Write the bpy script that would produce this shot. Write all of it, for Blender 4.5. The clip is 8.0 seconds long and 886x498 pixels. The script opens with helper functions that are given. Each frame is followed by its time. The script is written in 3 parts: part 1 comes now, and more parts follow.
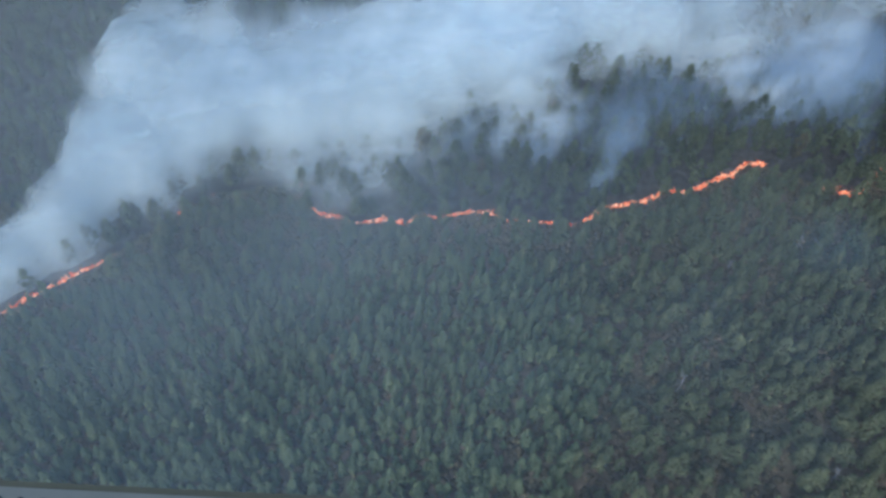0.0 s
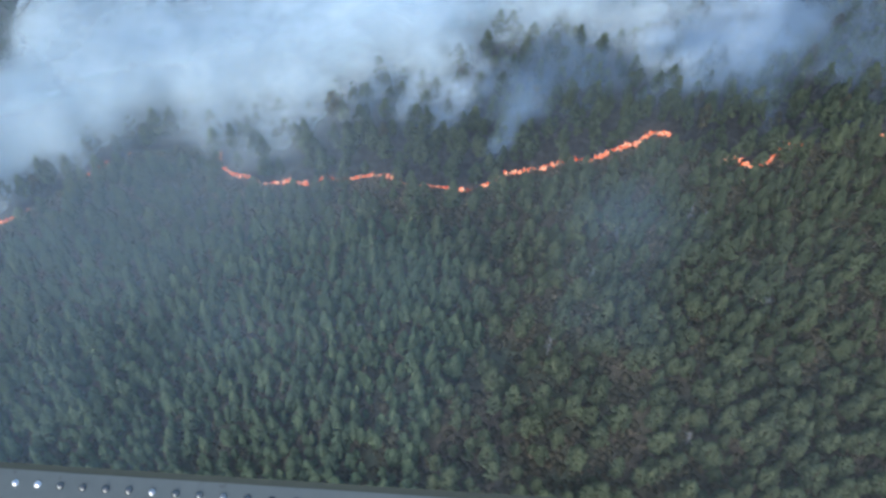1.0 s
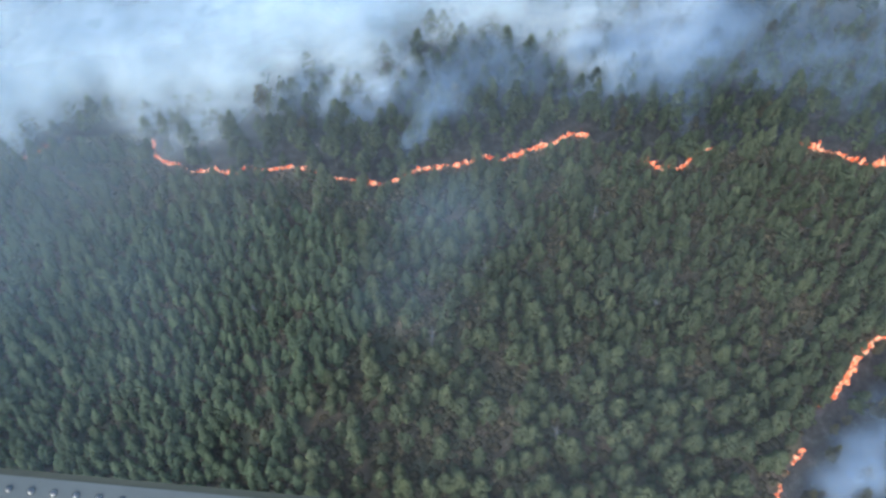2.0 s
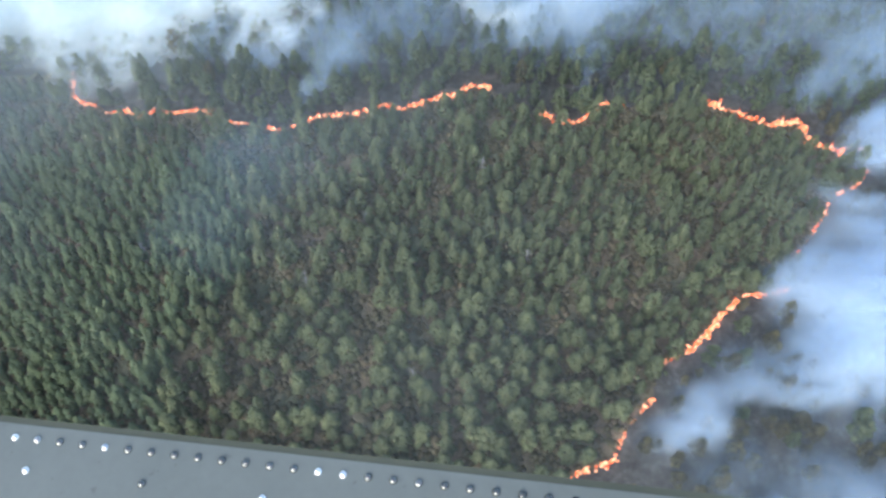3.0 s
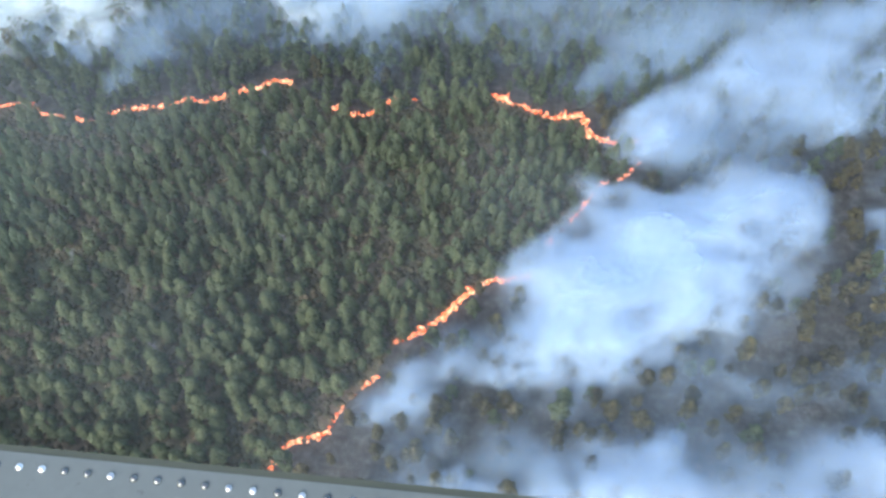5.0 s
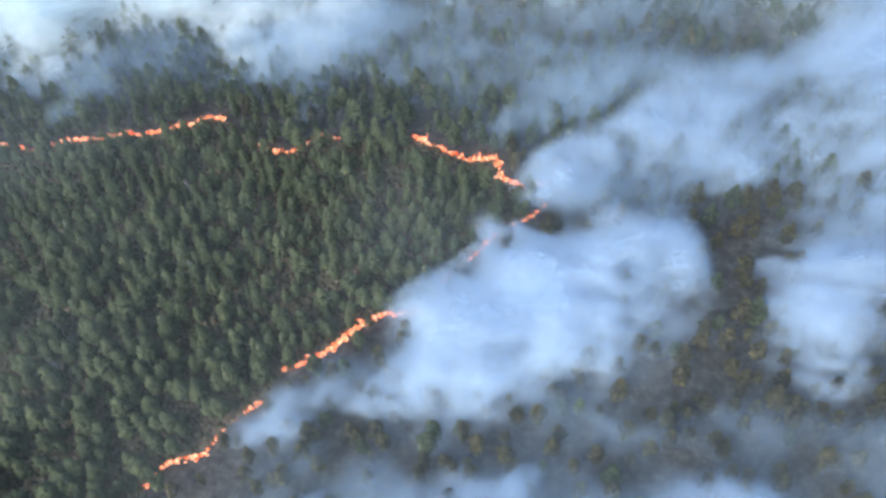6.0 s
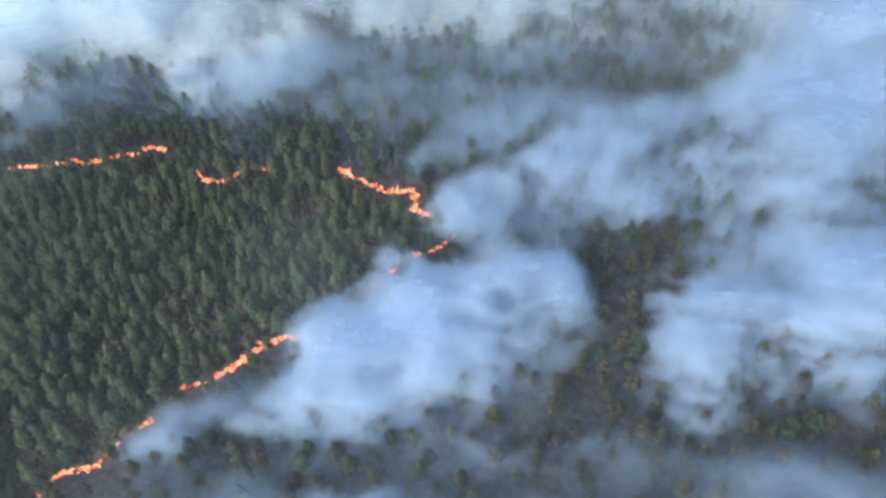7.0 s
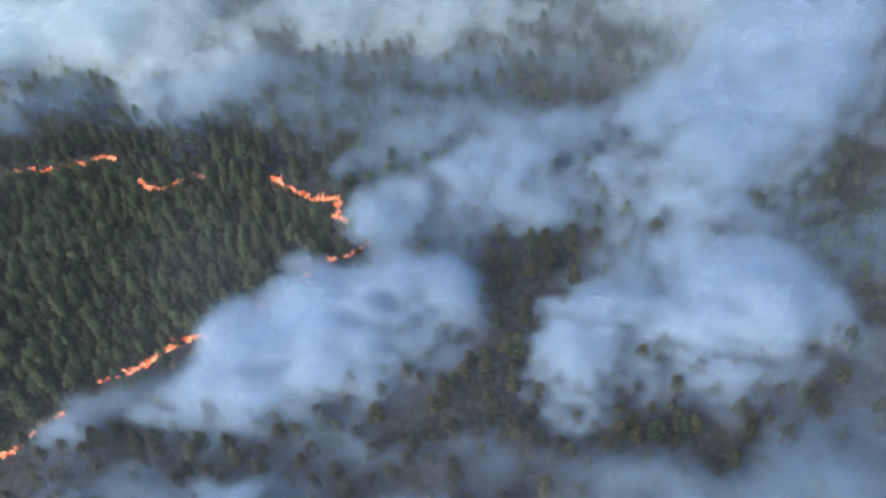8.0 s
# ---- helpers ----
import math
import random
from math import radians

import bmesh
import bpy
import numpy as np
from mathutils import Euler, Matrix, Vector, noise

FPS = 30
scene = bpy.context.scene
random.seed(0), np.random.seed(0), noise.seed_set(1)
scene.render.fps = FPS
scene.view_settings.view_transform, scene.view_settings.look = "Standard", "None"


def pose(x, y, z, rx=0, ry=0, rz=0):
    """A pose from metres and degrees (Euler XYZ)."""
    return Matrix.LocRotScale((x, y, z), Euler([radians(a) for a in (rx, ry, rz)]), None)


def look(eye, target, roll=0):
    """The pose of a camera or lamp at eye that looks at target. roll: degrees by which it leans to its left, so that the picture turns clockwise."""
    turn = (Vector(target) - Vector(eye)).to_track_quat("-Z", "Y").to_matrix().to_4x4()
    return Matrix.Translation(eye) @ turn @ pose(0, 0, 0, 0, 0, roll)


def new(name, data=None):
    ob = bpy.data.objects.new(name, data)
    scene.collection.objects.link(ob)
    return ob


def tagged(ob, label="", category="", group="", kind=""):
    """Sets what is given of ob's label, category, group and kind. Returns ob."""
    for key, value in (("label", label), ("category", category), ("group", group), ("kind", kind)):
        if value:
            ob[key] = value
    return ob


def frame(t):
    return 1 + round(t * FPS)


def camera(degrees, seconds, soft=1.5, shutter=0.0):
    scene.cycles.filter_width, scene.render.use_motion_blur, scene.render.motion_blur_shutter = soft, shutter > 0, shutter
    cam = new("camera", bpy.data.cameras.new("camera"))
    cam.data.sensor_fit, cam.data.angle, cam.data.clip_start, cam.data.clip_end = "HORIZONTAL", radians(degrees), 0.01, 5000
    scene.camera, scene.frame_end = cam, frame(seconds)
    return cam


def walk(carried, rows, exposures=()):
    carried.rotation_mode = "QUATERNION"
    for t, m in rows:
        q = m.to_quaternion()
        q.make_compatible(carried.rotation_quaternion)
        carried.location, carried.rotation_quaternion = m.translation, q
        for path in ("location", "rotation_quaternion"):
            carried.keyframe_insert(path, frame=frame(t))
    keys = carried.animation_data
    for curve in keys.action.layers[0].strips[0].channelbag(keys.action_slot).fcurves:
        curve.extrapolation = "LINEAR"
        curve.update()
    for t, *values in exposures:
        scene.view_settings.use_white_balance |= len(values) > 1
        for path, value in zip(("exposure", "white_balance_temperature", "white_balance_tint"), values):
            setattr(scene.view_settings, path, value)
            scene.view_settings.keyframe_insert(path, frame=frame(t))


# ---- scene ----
# ------------------------------------------------------------- camera
cam = camera(54.28, 8.0, soft=2.9)

PATH = [
    (0.0, 0.00, -0.00, 157.89, 38.15, -3.16, -2.21),
    (0.3, 9.56, -1.32, 159.66, 37.53, -2.63, -1.20),
    (0.5, 16.00, -2.15, 160.80, 36.99, -2.42, -0.69),
    (0.8, 25.76, -3.29, 162.43, 36.02, -2.38, -0.22),
    (1.0, 32.33, -3.99, 163.48, 35.64, -2.31, 0.13),
    (1.3, 42.29, -4.96, 164.98, 35.83, -1.87, 1.05),
    (1.5, 48.98, -5.54, 165.94, 36.04, -1.52, 1.80),
    (1.8, 59.12, -6.33, 167.31, 35.82, -1.21, 2.88),
    (2.0, 65.94, -6.80, 168.18, 35.36, -1.11, 3.54),
    (2.3, 76.26, -7.42, 169.42, 34.39, -1.03, 4.46),
    (2.5, 83.19, -7.77, 170.20, 33.69, -0.97, 5.02),
    (2.8, 93.67, -8.21, 171.31, 32.75, -0.78, 5.75),
    (3.0, 100.71, -8.45, 172.00, 32.32, -0.53, 6.17),
    (3.3, 111.35, -8.72, 172.97, 32.11, 0.03, 6.76),
    (3.5, 118.50, -8.84, 173.58, 32.24, 0.38, 7.25),
    (3.8, 129.29, -8.94, 174.42, 32.66, 0.68, 8.19),
    (4.0, 136.53, -8.95, 174.94, 32.79, 0.87, 8.61),
    (4.3, 147.47, -8.89, 175.65, 32.45, 1.33, 8.53),
    (4.5, 154.80, -8.78, 176.08, 32.20, 1.68, 8.37),
    (4.8, 165.87, -8.55, 176.65, 32.30, 2.14, 8.55),
    (5.0, 173.29, -8.34, 176.99, 32.66, 2.42, 8.95),
    (5.3, 184.48, -7.94, 177.44, 33.50, 2.83, 9.85),
    (5.5, 191.98, -7.62, 177.69, 34.18, 3.11, 10.58),
    (5.8, 203.29, -7.06, 178.00, 35.23, 3.59, 11.74),
    (6.0, 210.86, -6.63, 178.17, 35.88, 3.97, 12.50),
    (6.3, 222.27, -5.90, 178.35, 36.72, 4.60, 13.53),
    (6.5, 229.92, -5.37, 178.42, 37.31, 4.98, 14.16),
    (6.8, 241.43, -4.48, 178.47, 38.32, 5.43, 15.07),
    (7.0, 249.14, -3.84, 178.46, 38.89, 5.83, 15.64),
    (7.3, 260.74, -2.80, 178.37, 39.35, 6.77, 16.43),
    (7.5, 268.50, -2.05, 178.27, 39.57, 7.37, 16.96),
    (7.8, 280.19, -0.85, 178.06, 40.04, 7.91, 17.82),
    (8.0, 288.00, 0.00, 177.87, 40.42, 8.13, 18.42),
]
EXPOSURE = [(0.0, 0.52, 5750, 3), (1.0, 0.78, 5700, 3), (1.6, 0.86, 5700, 3), (3.0, 1.5, 6230, 3), (4.5, 1.65, 6230, 3), (6.0, 1.32, 6250, 3), (7.0, 1.08, 6200, 3), (8.0, 0.82, 6250, 3)]
walk(cam, [(t, pose(x, y, z, rx, ry, rz)) for t, x, y, z, rx, ry, rz in PATH], EXPOSURE)

# ------------------------------------------------------------- light
SUN_ELEVATION, SUN_ROTATION = radians(38), radians(205)
world = bpy.data.worlds.new("smoky_sky")
scene.world = world
world.use_nodes = True
wn, wl = world.node_tree.nodes, world.node_tree.links
sky = wn.new("ShaderNodeTexSky")
sky.sky_type, sky.sun_disc = "NISHITA", False
sky.sun_elevation, sky.sun_rotation = SUN_ELEVATION, SUN_ROTATION
sky.air_density, sky.dust_density, sky.ozone_density = 1.0, 3.0, 1.0
wl.new(sky.outputs[0], wn["Background"].inputs[0])
wn["Background"].inputs[1].default_value = 0.15
sun = new("sun", bpy.data.lights.new("sun", "SUN"))
sun.data.energy, sun.data.angle, sun.data.color = 0.8, radians(25), (1.0, 0.98, 0.95)
sun.matrix_world = look((0, 0, 300), Vector((0, 0, 300)) - Vector((
    math.cos(SUN_ELEVATION) * math.sin(SUN_ROTATION),
    math.cos(SUN_ELEVATION) * math.cos(SUN_ROTATION), math.sin(SUN_ELEVATION))))
scene.cycles.transparent_max_bounces = 48

# ------------------------------------------------------------- materials


def material(name):
    m = bpy.data.materials.new(name)
    m.use_nodes = True
    m.node_tree.nodes.clear()
    return m


class Nodes:
    """Short calls for building a node tree."""

    def __init__(self, m):
        self.t = m.node_tree
        self.out = self.add("OutputMaterial")

    def add(self, kind, **sockets):
        n = self.t.nodes.new("ShaderNode" + kind)
        for k, v in sockets.items():
            self.put(n, k, v)
        return n

    def put(self, n, k, v):
        s = n.inputs[int(k[1:]) if k[0] == "i" and k[1:].isdigit() else k]
        if isinstance(v, bpy.types.NodeSocket):
            self.t.links.new(v, s)
        else:
            s.default_value = v

    def maths(self, op, a, b=0.0, c=0.0):
        n = self.add("Math", i0=a, i1=b, i2=c)
        n.operation = op
        return n.outputs[0]

    def mix(self, f, a, b):
        n = self.add("MixRGB", i0=f, i1=a, i2=b)
        return n.outputs[0]

    def ramp(self, f, *stops):
        n = self.add("ValToRGB", i0=f)
        e = n.color_ramp.elements
        e[0].position, e[0].color = stops[0][0], (*stops[0][1], 1)
        e[1].position, e[1].color = stops[-1][0], (*stops[-1][1], 1)
        for p, c in stops[1:-1]:
            e.new(p).color = (*c, 1)
        return n.outputs[0]

    def noise(self, scale, detail=3.0, rough=0.55, vector=None):
        n = self.add("TexNoise")
        for k, v in (("Scale", scale), ("Detail", detail), ("Roughness", rough)):
            n.inputs[k].default_value = v
        if vector is not None:
            self.t.links.new(vector, n.inputs["Vector"])
        return n.outputs["Fac"]

    def place(self):
        return self.add("NewGeometry").outputs["Position"]

    def surface(self, s):
        self.t.links.new(s, self.out.inputs["Surface"])


def rgb(r, g, b):
    return (r, g, b, 1)


def needle_material(name, dark, mid, light):
    """Foliage whose hue differs from tuft to tuft and from tree to tree."""
    m = material(name)
    n = Nodes(m)
    geo = n.add("NewGeometry")
    where = geo.outputs["Position"]
    tone = n.maths("ADD", n.maths("MULTIPLY", geo.outputs["Random Per Island"], 0.3),
                   n.maths("MULTIPLY", n.noise(0.17, 1, 0.5, where), 1.1))
    colour = n.ramp(tone, (0.4, dark), (0.68, mid), (0.98, light))
    fine = n.noise(3.5, 3, 0.6, where)
    bump = n.add("Bump", Strength=0.4, Distance=0.12, Height=fine)
    d = n.add("BsdfPrincipled", Roughness=0.75, Normal=bump.outputs[0])
    n.put(d, "Base Color", n.mix(n.ramp(n.noise(1.6, 4, 0.7, where), (0.4, (0.0, 0.0, 0.0)), (0.64, (0.6, 0.6, 0.6))), colour, rgb(*dark)))
    d.inputs["Specular IOR Level"].default_value = 0.25
    tr = n.add("BsdfTranslucent", Color=colour)
    mx = n.add("MixShader", i0=0.42, i1=d.outputs[0], i2=tr.outputs[0])
    n.surface(mx.outputs[0])
    return m


NEEDLES = needle_material("pine_needles", (0.082, 0.096, 0.051), (0.114, 0.135, 0.069), (0.15, 0.17, 0.086))
YOUNG = needle_material("young_pine_needles", (0.09, 0.12, 0.066), (0.122, 0.162, 0.085), (0.16, 0.198, 0.1))
SCORCHED = needle_material("scorched_needles", (0.045, 0.04, 0.028), (0.085, 0.074, 0.04), (0.145, 0.12, 0.054))
SINGED = needle_material("smoke_darkened_needles", (0.05, 0.065, 0.037), (0.085, 0.105, 0.056), (0.122, 0.14, 0.072))


def bark_material(name, a, b):
    m = material(name)
    n = Nodes(m)
    v = n.noise(2.5, 5, 0.6, n.place())
    d = n.add("BsdfPrincipled", Roughness=0.9)
    n.put(d, "Base Color", n.ramp(v, (0.3, a), (0.7, b)))
    n.put(d, "Normal", n.add("Bump", Strength=0.7, Distance=0.05, Height=v).outputs[0])
    n.surface(d.outputs[0])
    return m


BARK = bark_material("pine_bark", (0.07, 0.05, 0.038), (0.19, 0.13, 0.095))
CHARRED = bark_material("charred_bark", (0.015, 0.014, 0.013), (0.07, 0.06, 0.052))
DEADWOOD = bark_material("bleached_deadwood", (0.16, 0.15, 0.14), (0.3, 0.29, 0.28))


def ground_material():
    """Needle litter, heather and grass; ash and char where the fire has been."""
    m = material("forest_floor")
    n = Nodes(m)
    p = n.place()
    coarse, mid, fine = n.noise(0.055, 4, 0.6, p), n.noise(0.35, 5, 0.65, p), n.noise(2.2, 4, 0.7, p)
    litter = n.ramp(mid, (0.3, (0.095, 0.08, 0.055)), (0.5, (0.145, 0.108, 0.074)), (0.7, (0.195, 0.15, 0.105)))
    shrub = n.ramp(fine, (0.3, (0.07, 0.08, 0.046)), (0.7, (0.135, 0.145, 0.085)))
    live = n.mix(n.ramp(coarse, (0.42, (0, 0, 0)), (0.6, (0.85, 0.85, 0.85))), litter, shrub)
    ash = n.ramp(n.maths("ADD", n.maths("MULTIPLY", mid, 0.6), n.maths("MULTIPLY", fine, 0.4)),
                 (0.36, (0.022, 0.021, 0.021)), (0.52, (0.065, 0.059, 0.056)), (0.72, (0.16, 0.152, 0.15)))
    burnt = n.add("Attribute")
    burnt.attribute_name = "burnt"
    edge = n.maths("ADD", burnt.outputs["Fac"], n.maths("MULTIPLY", n.maths("SUBTRACT", mid, 0.5), 0.7))
    colour = n.mix(n.ramp(edge, (0.42, (0, 0, 0)), (0.58, (1, 1, 1))), live, ash)
    d = n.add("BsdfPrincipled", Roughness=0.95)
    n.put(d, "Base Color", colour)
    n.put(d, "Normal", n.add("Bump", Strength=0.8, Distance=0.5, Height=n.maths("ADD", mid, fine)).outputs[0])
    n.surface(d.outputs[0])
    return m


def smoke_material(name, colour, scale, gain, erode, seed):
    """Airborne smoke: each layer of it lets light through by its share of the smoke's density."""
    m = material(name)
    n = Nodes(m)
    p = n.place()
    shift = n.add("VectorMath", i0=p, i1=(seed * 37.1, seed * 11.7, seed * 5.3)).outputs[0]
    axes = n.add("SeparateXYZ", i0=shift)
    lean = n.add("CombineXYZ", i0=n.maths("MULTIPLY_ADD", axes.outputs[2], -0.2, axes.outputs[0]),
                 i1=n.maths("MULTIPLY_ADD", axes.outputs[2], 0.7, axes.outputs[1]), i2=n.maths("MULTIPLY", axes.outputs[2], 0.22))
    shift = lean.outputs[0]
    warp = n.add("TexNoise", Vector=shift, Scale=scale * 0.6, Detail=2.0)
    bent = n.add("VectorMath", i0=warp.outputs["Color"], i1=(14.0, 14.0, 10.0), i2=shift)
    bent.operation = "MULTIPLY_ADD"
    coarse = n.noise(scale, 3, 0.5, bent.outputs[0])
    big = n.maths("ADD", n.maths("MULTIPLY", coarse, 0.56), n.maths("MULTIPLY", n.noise(scale * 3.1, 4, 0.55, bent.outputs[0]), 0.22))
    wind = n.add("Mapping", Vector=bent.outputs[0], Rotation=(0, 0, radians(-38)), Scale=(0.3, 1.0, 1.0))
    big = n.maths("ADD", big, n.maths("MULTIPLY", n.noise(scale * 2.4, 4, 0.6, wind.outputs[0]), 0.22))
    dens = n.add("Attribute")
    dens.attribute_name = "amount"
    d = dens.outputs["Fac"]
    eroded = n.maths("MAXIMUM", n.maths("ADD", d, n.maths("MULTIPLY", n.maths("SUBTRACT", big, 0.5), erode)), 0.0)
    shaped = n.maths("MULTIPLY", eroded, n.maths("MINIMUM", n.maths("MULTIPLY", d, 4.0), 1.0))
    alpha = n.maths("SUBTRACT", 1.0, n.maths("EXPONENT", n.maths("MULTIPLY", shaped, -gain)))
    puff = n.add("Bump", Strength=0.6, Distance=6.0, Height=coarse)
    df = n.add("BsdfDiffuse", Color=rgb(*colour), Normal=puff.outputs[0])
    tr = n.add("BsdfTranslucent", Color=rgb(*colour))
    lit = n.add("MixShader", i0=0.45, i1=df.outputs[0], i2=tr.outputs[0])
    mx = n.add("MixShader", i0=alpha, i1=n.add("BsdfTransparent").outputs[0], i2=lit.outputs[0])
    n.surface(mx.outputs[0])
    return m


def flame_material():
    m = material("flame")
    n = Nodes(m)
    v = n.noise(1.2, 3, 0.6, n.place())
    c = n.ramp(v, (0.4, (0.6, 0.07, 0.02)), (0.5, (0.95, 0.2, 0.07)), (0.58, (1.0, 0.5, 0.3)))
    e = n.add("Emission", Color=c, Strength=1.0)
    n.surface(e.outputs[0])
    return m


FLAME = flame_material()

# ------------------------------------------------------------- lie of the land and the fire front


def smooth(u):
    u = np.clip(u, 0, 1)
    return u * u * (3 - 2 * u)


def height(x, y):
    """The forest floor: level, sinking by twelve metres towards the west."""
    x, y = np.asarray(x, float), np.asarray(y, float)
    return -12 * smooth((40 - x) / 62) + 0.35 * np.sin(x / 17 + y / 23) * np.sin(y / 19 - x / 31)


WEST_FRONT = [(-88, 113.5), (-80, 119.8), (-72.6, 125.3), (-67, 129), (-62, 135), (-58, 138), (-51.6, 144.7), (-44, 150.7)]
MAIN_FRONT = [(-22.5, 155), (-19.3, 146.7), (-16, 144), (-11.6, 142.6), (-7.3, 140.1), (-0.2, 139.6), (5.4, 137.1),
              (8.9, 139.4), (13, 137), (22, 137.4), (27.2, 135.2), (30.4, 132.8), (35.8, 132.5), (45, 131.1), (50, 133.5),
              (53, 136.3), (64.8, 138.9), (70.2, 142.3), (76.4, 141.5), (82, 145.4), (87.7, 147.5), (93.2, 151.8), (97, 151.7)]
SHORT_FRONT = [(111.2, 143.7), (117.7, 141.8), (121.4, 142.6), (124.1, 145.9), (128.3, 150.4), (132.9, 149.3)]
CORNER_FRONT = [(153.7, 154), (159.6, 151.2), (166.2, 149), (169.7, 147.5), (177, 148.8), (179.2, 148.6), (179.8, 145.4),
                (181.7, 142.3), (187.9, 140.4), (190.6, 141.9), (193.8, 142.2)]
EAST_FRONT = [(194.5, 135.5), (189.7, 129.3), (184, 126.3), (182.3, 122.3), (179.2, 116.4), (177, 112.8), (173.4, 107.6)]
NEAR_FRONT = [(169.6, 97.4), (165.7, 96.6), (161.2, 95.3), (157.3, 92.5), (154.7, 89.3), (150.9, 83.8), (146.6, 79.4), (141, 75.8)]
LAST_FRONT = [(138.4, 66.5), (135.3, 63.3), (131.2, 55.5), (130.8, 52.8), (127.4, 51.2), (124, 49.8), (121.9, 47.7), (121, 44.1), (120.7, 42.1)]
UNBURNT = np.array([(-3000, -200), (-400, -40), *WEST_FRONT, *MAIN_FRONT, *SHORT_FRONT, *CORNER_FRONT, *EAST_FRONT, *NEAR_FRONT, *LAST_FRONT, (112, -60), (90, -3000), (-3000, -3000)], float)


def burnt_at(x, y):
    """How far a place lies on the burnt side of the front: 0 green, 1 burnt, over some four metres."""
    x, y = np.asarray(x, float), np.asarray(y, float)
    inside, near = np.zeros(x.shape, bool), np.full(x.shape, 1e9)
    for (ax, ay), (bx, by) in zip(UNBURNT, np.roll(UNBURNT, -1, 0)):
        cross = (ay > y) != (by > y)
        at = ax + (y - ay) * (bx - ax) / ((by - ay) or 1e-9)
        inside ^= cross & (x < at)
        u = np.clip(((x - ax) * (bx - ax) + (y - ay) * (by - ay)) / ((bx - ax) ** 2 + (by - ay) ** 2), 0, 1)
        near = np.minimum(near, np.hypot(x - ax - u * (bx - ax), y - ay - u * (by - ay)))
    return np.clip(0.5 + np.where(inside, -near, near) / 4, 0, 1)


def mesh_of(name, verts, faces, mat, smooth_faces=False, normals=None, **floats):
    """A mesh from arrays of points and of equal-sided faces, with float attributes on its points."""
    me = bpy.data.meshes.new(name)
    verts, faces = np.asarray(verts, np.float32), np.asarray(faces, np.int32)
    me.vertices.add(len(verts))
    me.vertices.foreach_set("co", verts.ravel())
    me.loops.add(faces.size)
    me.loops.foreach_set("vertex_index", faces.ravel())
    me.polygons.add(len(faces))
    me.polygons.foreach_set("loop_start", np.arange(0, faces.size, faces.shape[1], dtype=np.int32))
    me.polygons.foreach_set("use_smooth", np.full(len(faces), smooth_faces))
    me.update(calc_edges=True)
    for key, values in floats.items():
        me.attributes.new(key, "FLOAT", "POINT").data.foreach_set("value", np.asarray(values, np.float32).ravel())
    if normals is not None:
        me.normals_split_custom_set_from_vertices(np.asarray(normals, np.float32).tolist())
    me.materials.append(mat)
    return me


def grid(xs, ys):
    x, y = np.meshgrid(xs, ys)
    i = np.arange(x.size).reshape(x.shape)
    f = np.stack([i[:-1, :-1], i[:-1, 1:], i[1:, 1:], i[1:, :-1]], -1).reshape(-1, 4)
    return x.ravel(), y.ravel(), f


far = np.array([150, 400, 900, 1700, 2900])
gx, gy, gf = grid(np.concatenate([-160 - far[::-1], np.arange(-160, 401, 2.5), 400 + far]),
                  np.concatenate([-20 - far[::-1], np.arange(-20, 321, 2.5), 320 + far]))
ground = new("ground", mesh_of("ground", np.stack([gx, gy, height(gx, gy)], 1), gf, ground_material(), True, burnt=burnt_at(gx, gy)))
tagged(ground, "brown needle-littered forest floor, charred beyond the fire", "ground", kind="structure")

# ------------------------------------------------------------- trees

TUFT = np.array([(0, 0, -0.55), (1, 0, 0), (0, 1, 0.05), (-1, 0, 0), (0, -1, 0.05), (0, 0, 0.9)], float)
TUFT_FACES = np.array([(0, 2, 1), (0, 3, 2), (0, 4, 3), (0, 1, 4), (5, 1, 2), (5, 2, 3), (5, 3, 4), (5, 4, 1)])


def crown_arrays(rng, tufts, tall, wide, bare, ragged, dome):
    """A pine crown: tufts of needles at the ends of whorled boughs; dome: low for a round top, high for a pointed one."""
    vs, fs, ns = [], [], []
    heart = np.array((0, 0, tall * (bare + 0.25 * (1 - bare))))
    for k in range(tufts):
        u = (k + rng.random()) / tufts
        reach = wide * 0.5 * (1 - u ** 2.0) ** dome * min(1.0, (u + 0.3) / 0.6) * (1 + ragged * rng.uniform(-0.45, 0.25))
        turn = k * 2.399 + rng.uniform(-0.5, 0.5)
        out = reach * math.sqrt(rng.uniform(0.25, 1.0))
        z = tall * (bare + (1 - bare) * u) - 0.12 * out
        size = wide * (0.11 + 0.075 * rng.random()) * (1.1 - 0.4 * u) * (tufts / 60) ** -0.33
        p = TUFT * (size, size, size * rng.uniform(0.9, 1.4)) * rng.uniform(0.8, 1.25, (6, 3))
        lean = (0.7 - 0.5 * u) * rng.uniform(0.5, 1.2)
        m = np.array((Matrix.Rotation(turn, 3, "Z") @ Matrix.Rotation(lean, 3, "Y")))
        p = p @ m.T
        at = np.array((out * math.cos(turn), out * math.sin(turn), z))
        away = (p + at - heart) * (1.0, 1.0, 0.6)
        soft = away / np.linalg.norm(away, axis=1)[:, None] + 0.95 * p / np.linalg.norm(p, axis=1)[:, None] + (0, 0, 0.3)
        vs.append(p + at)
        fs.append(TUFT_FACES + 6 * k)
        ns.append(soft / np.linalg.norm(soft, axis=1)[:, None])
    return np.concatenate(vs), np.concatenate(fs), np.concatenate(ns)


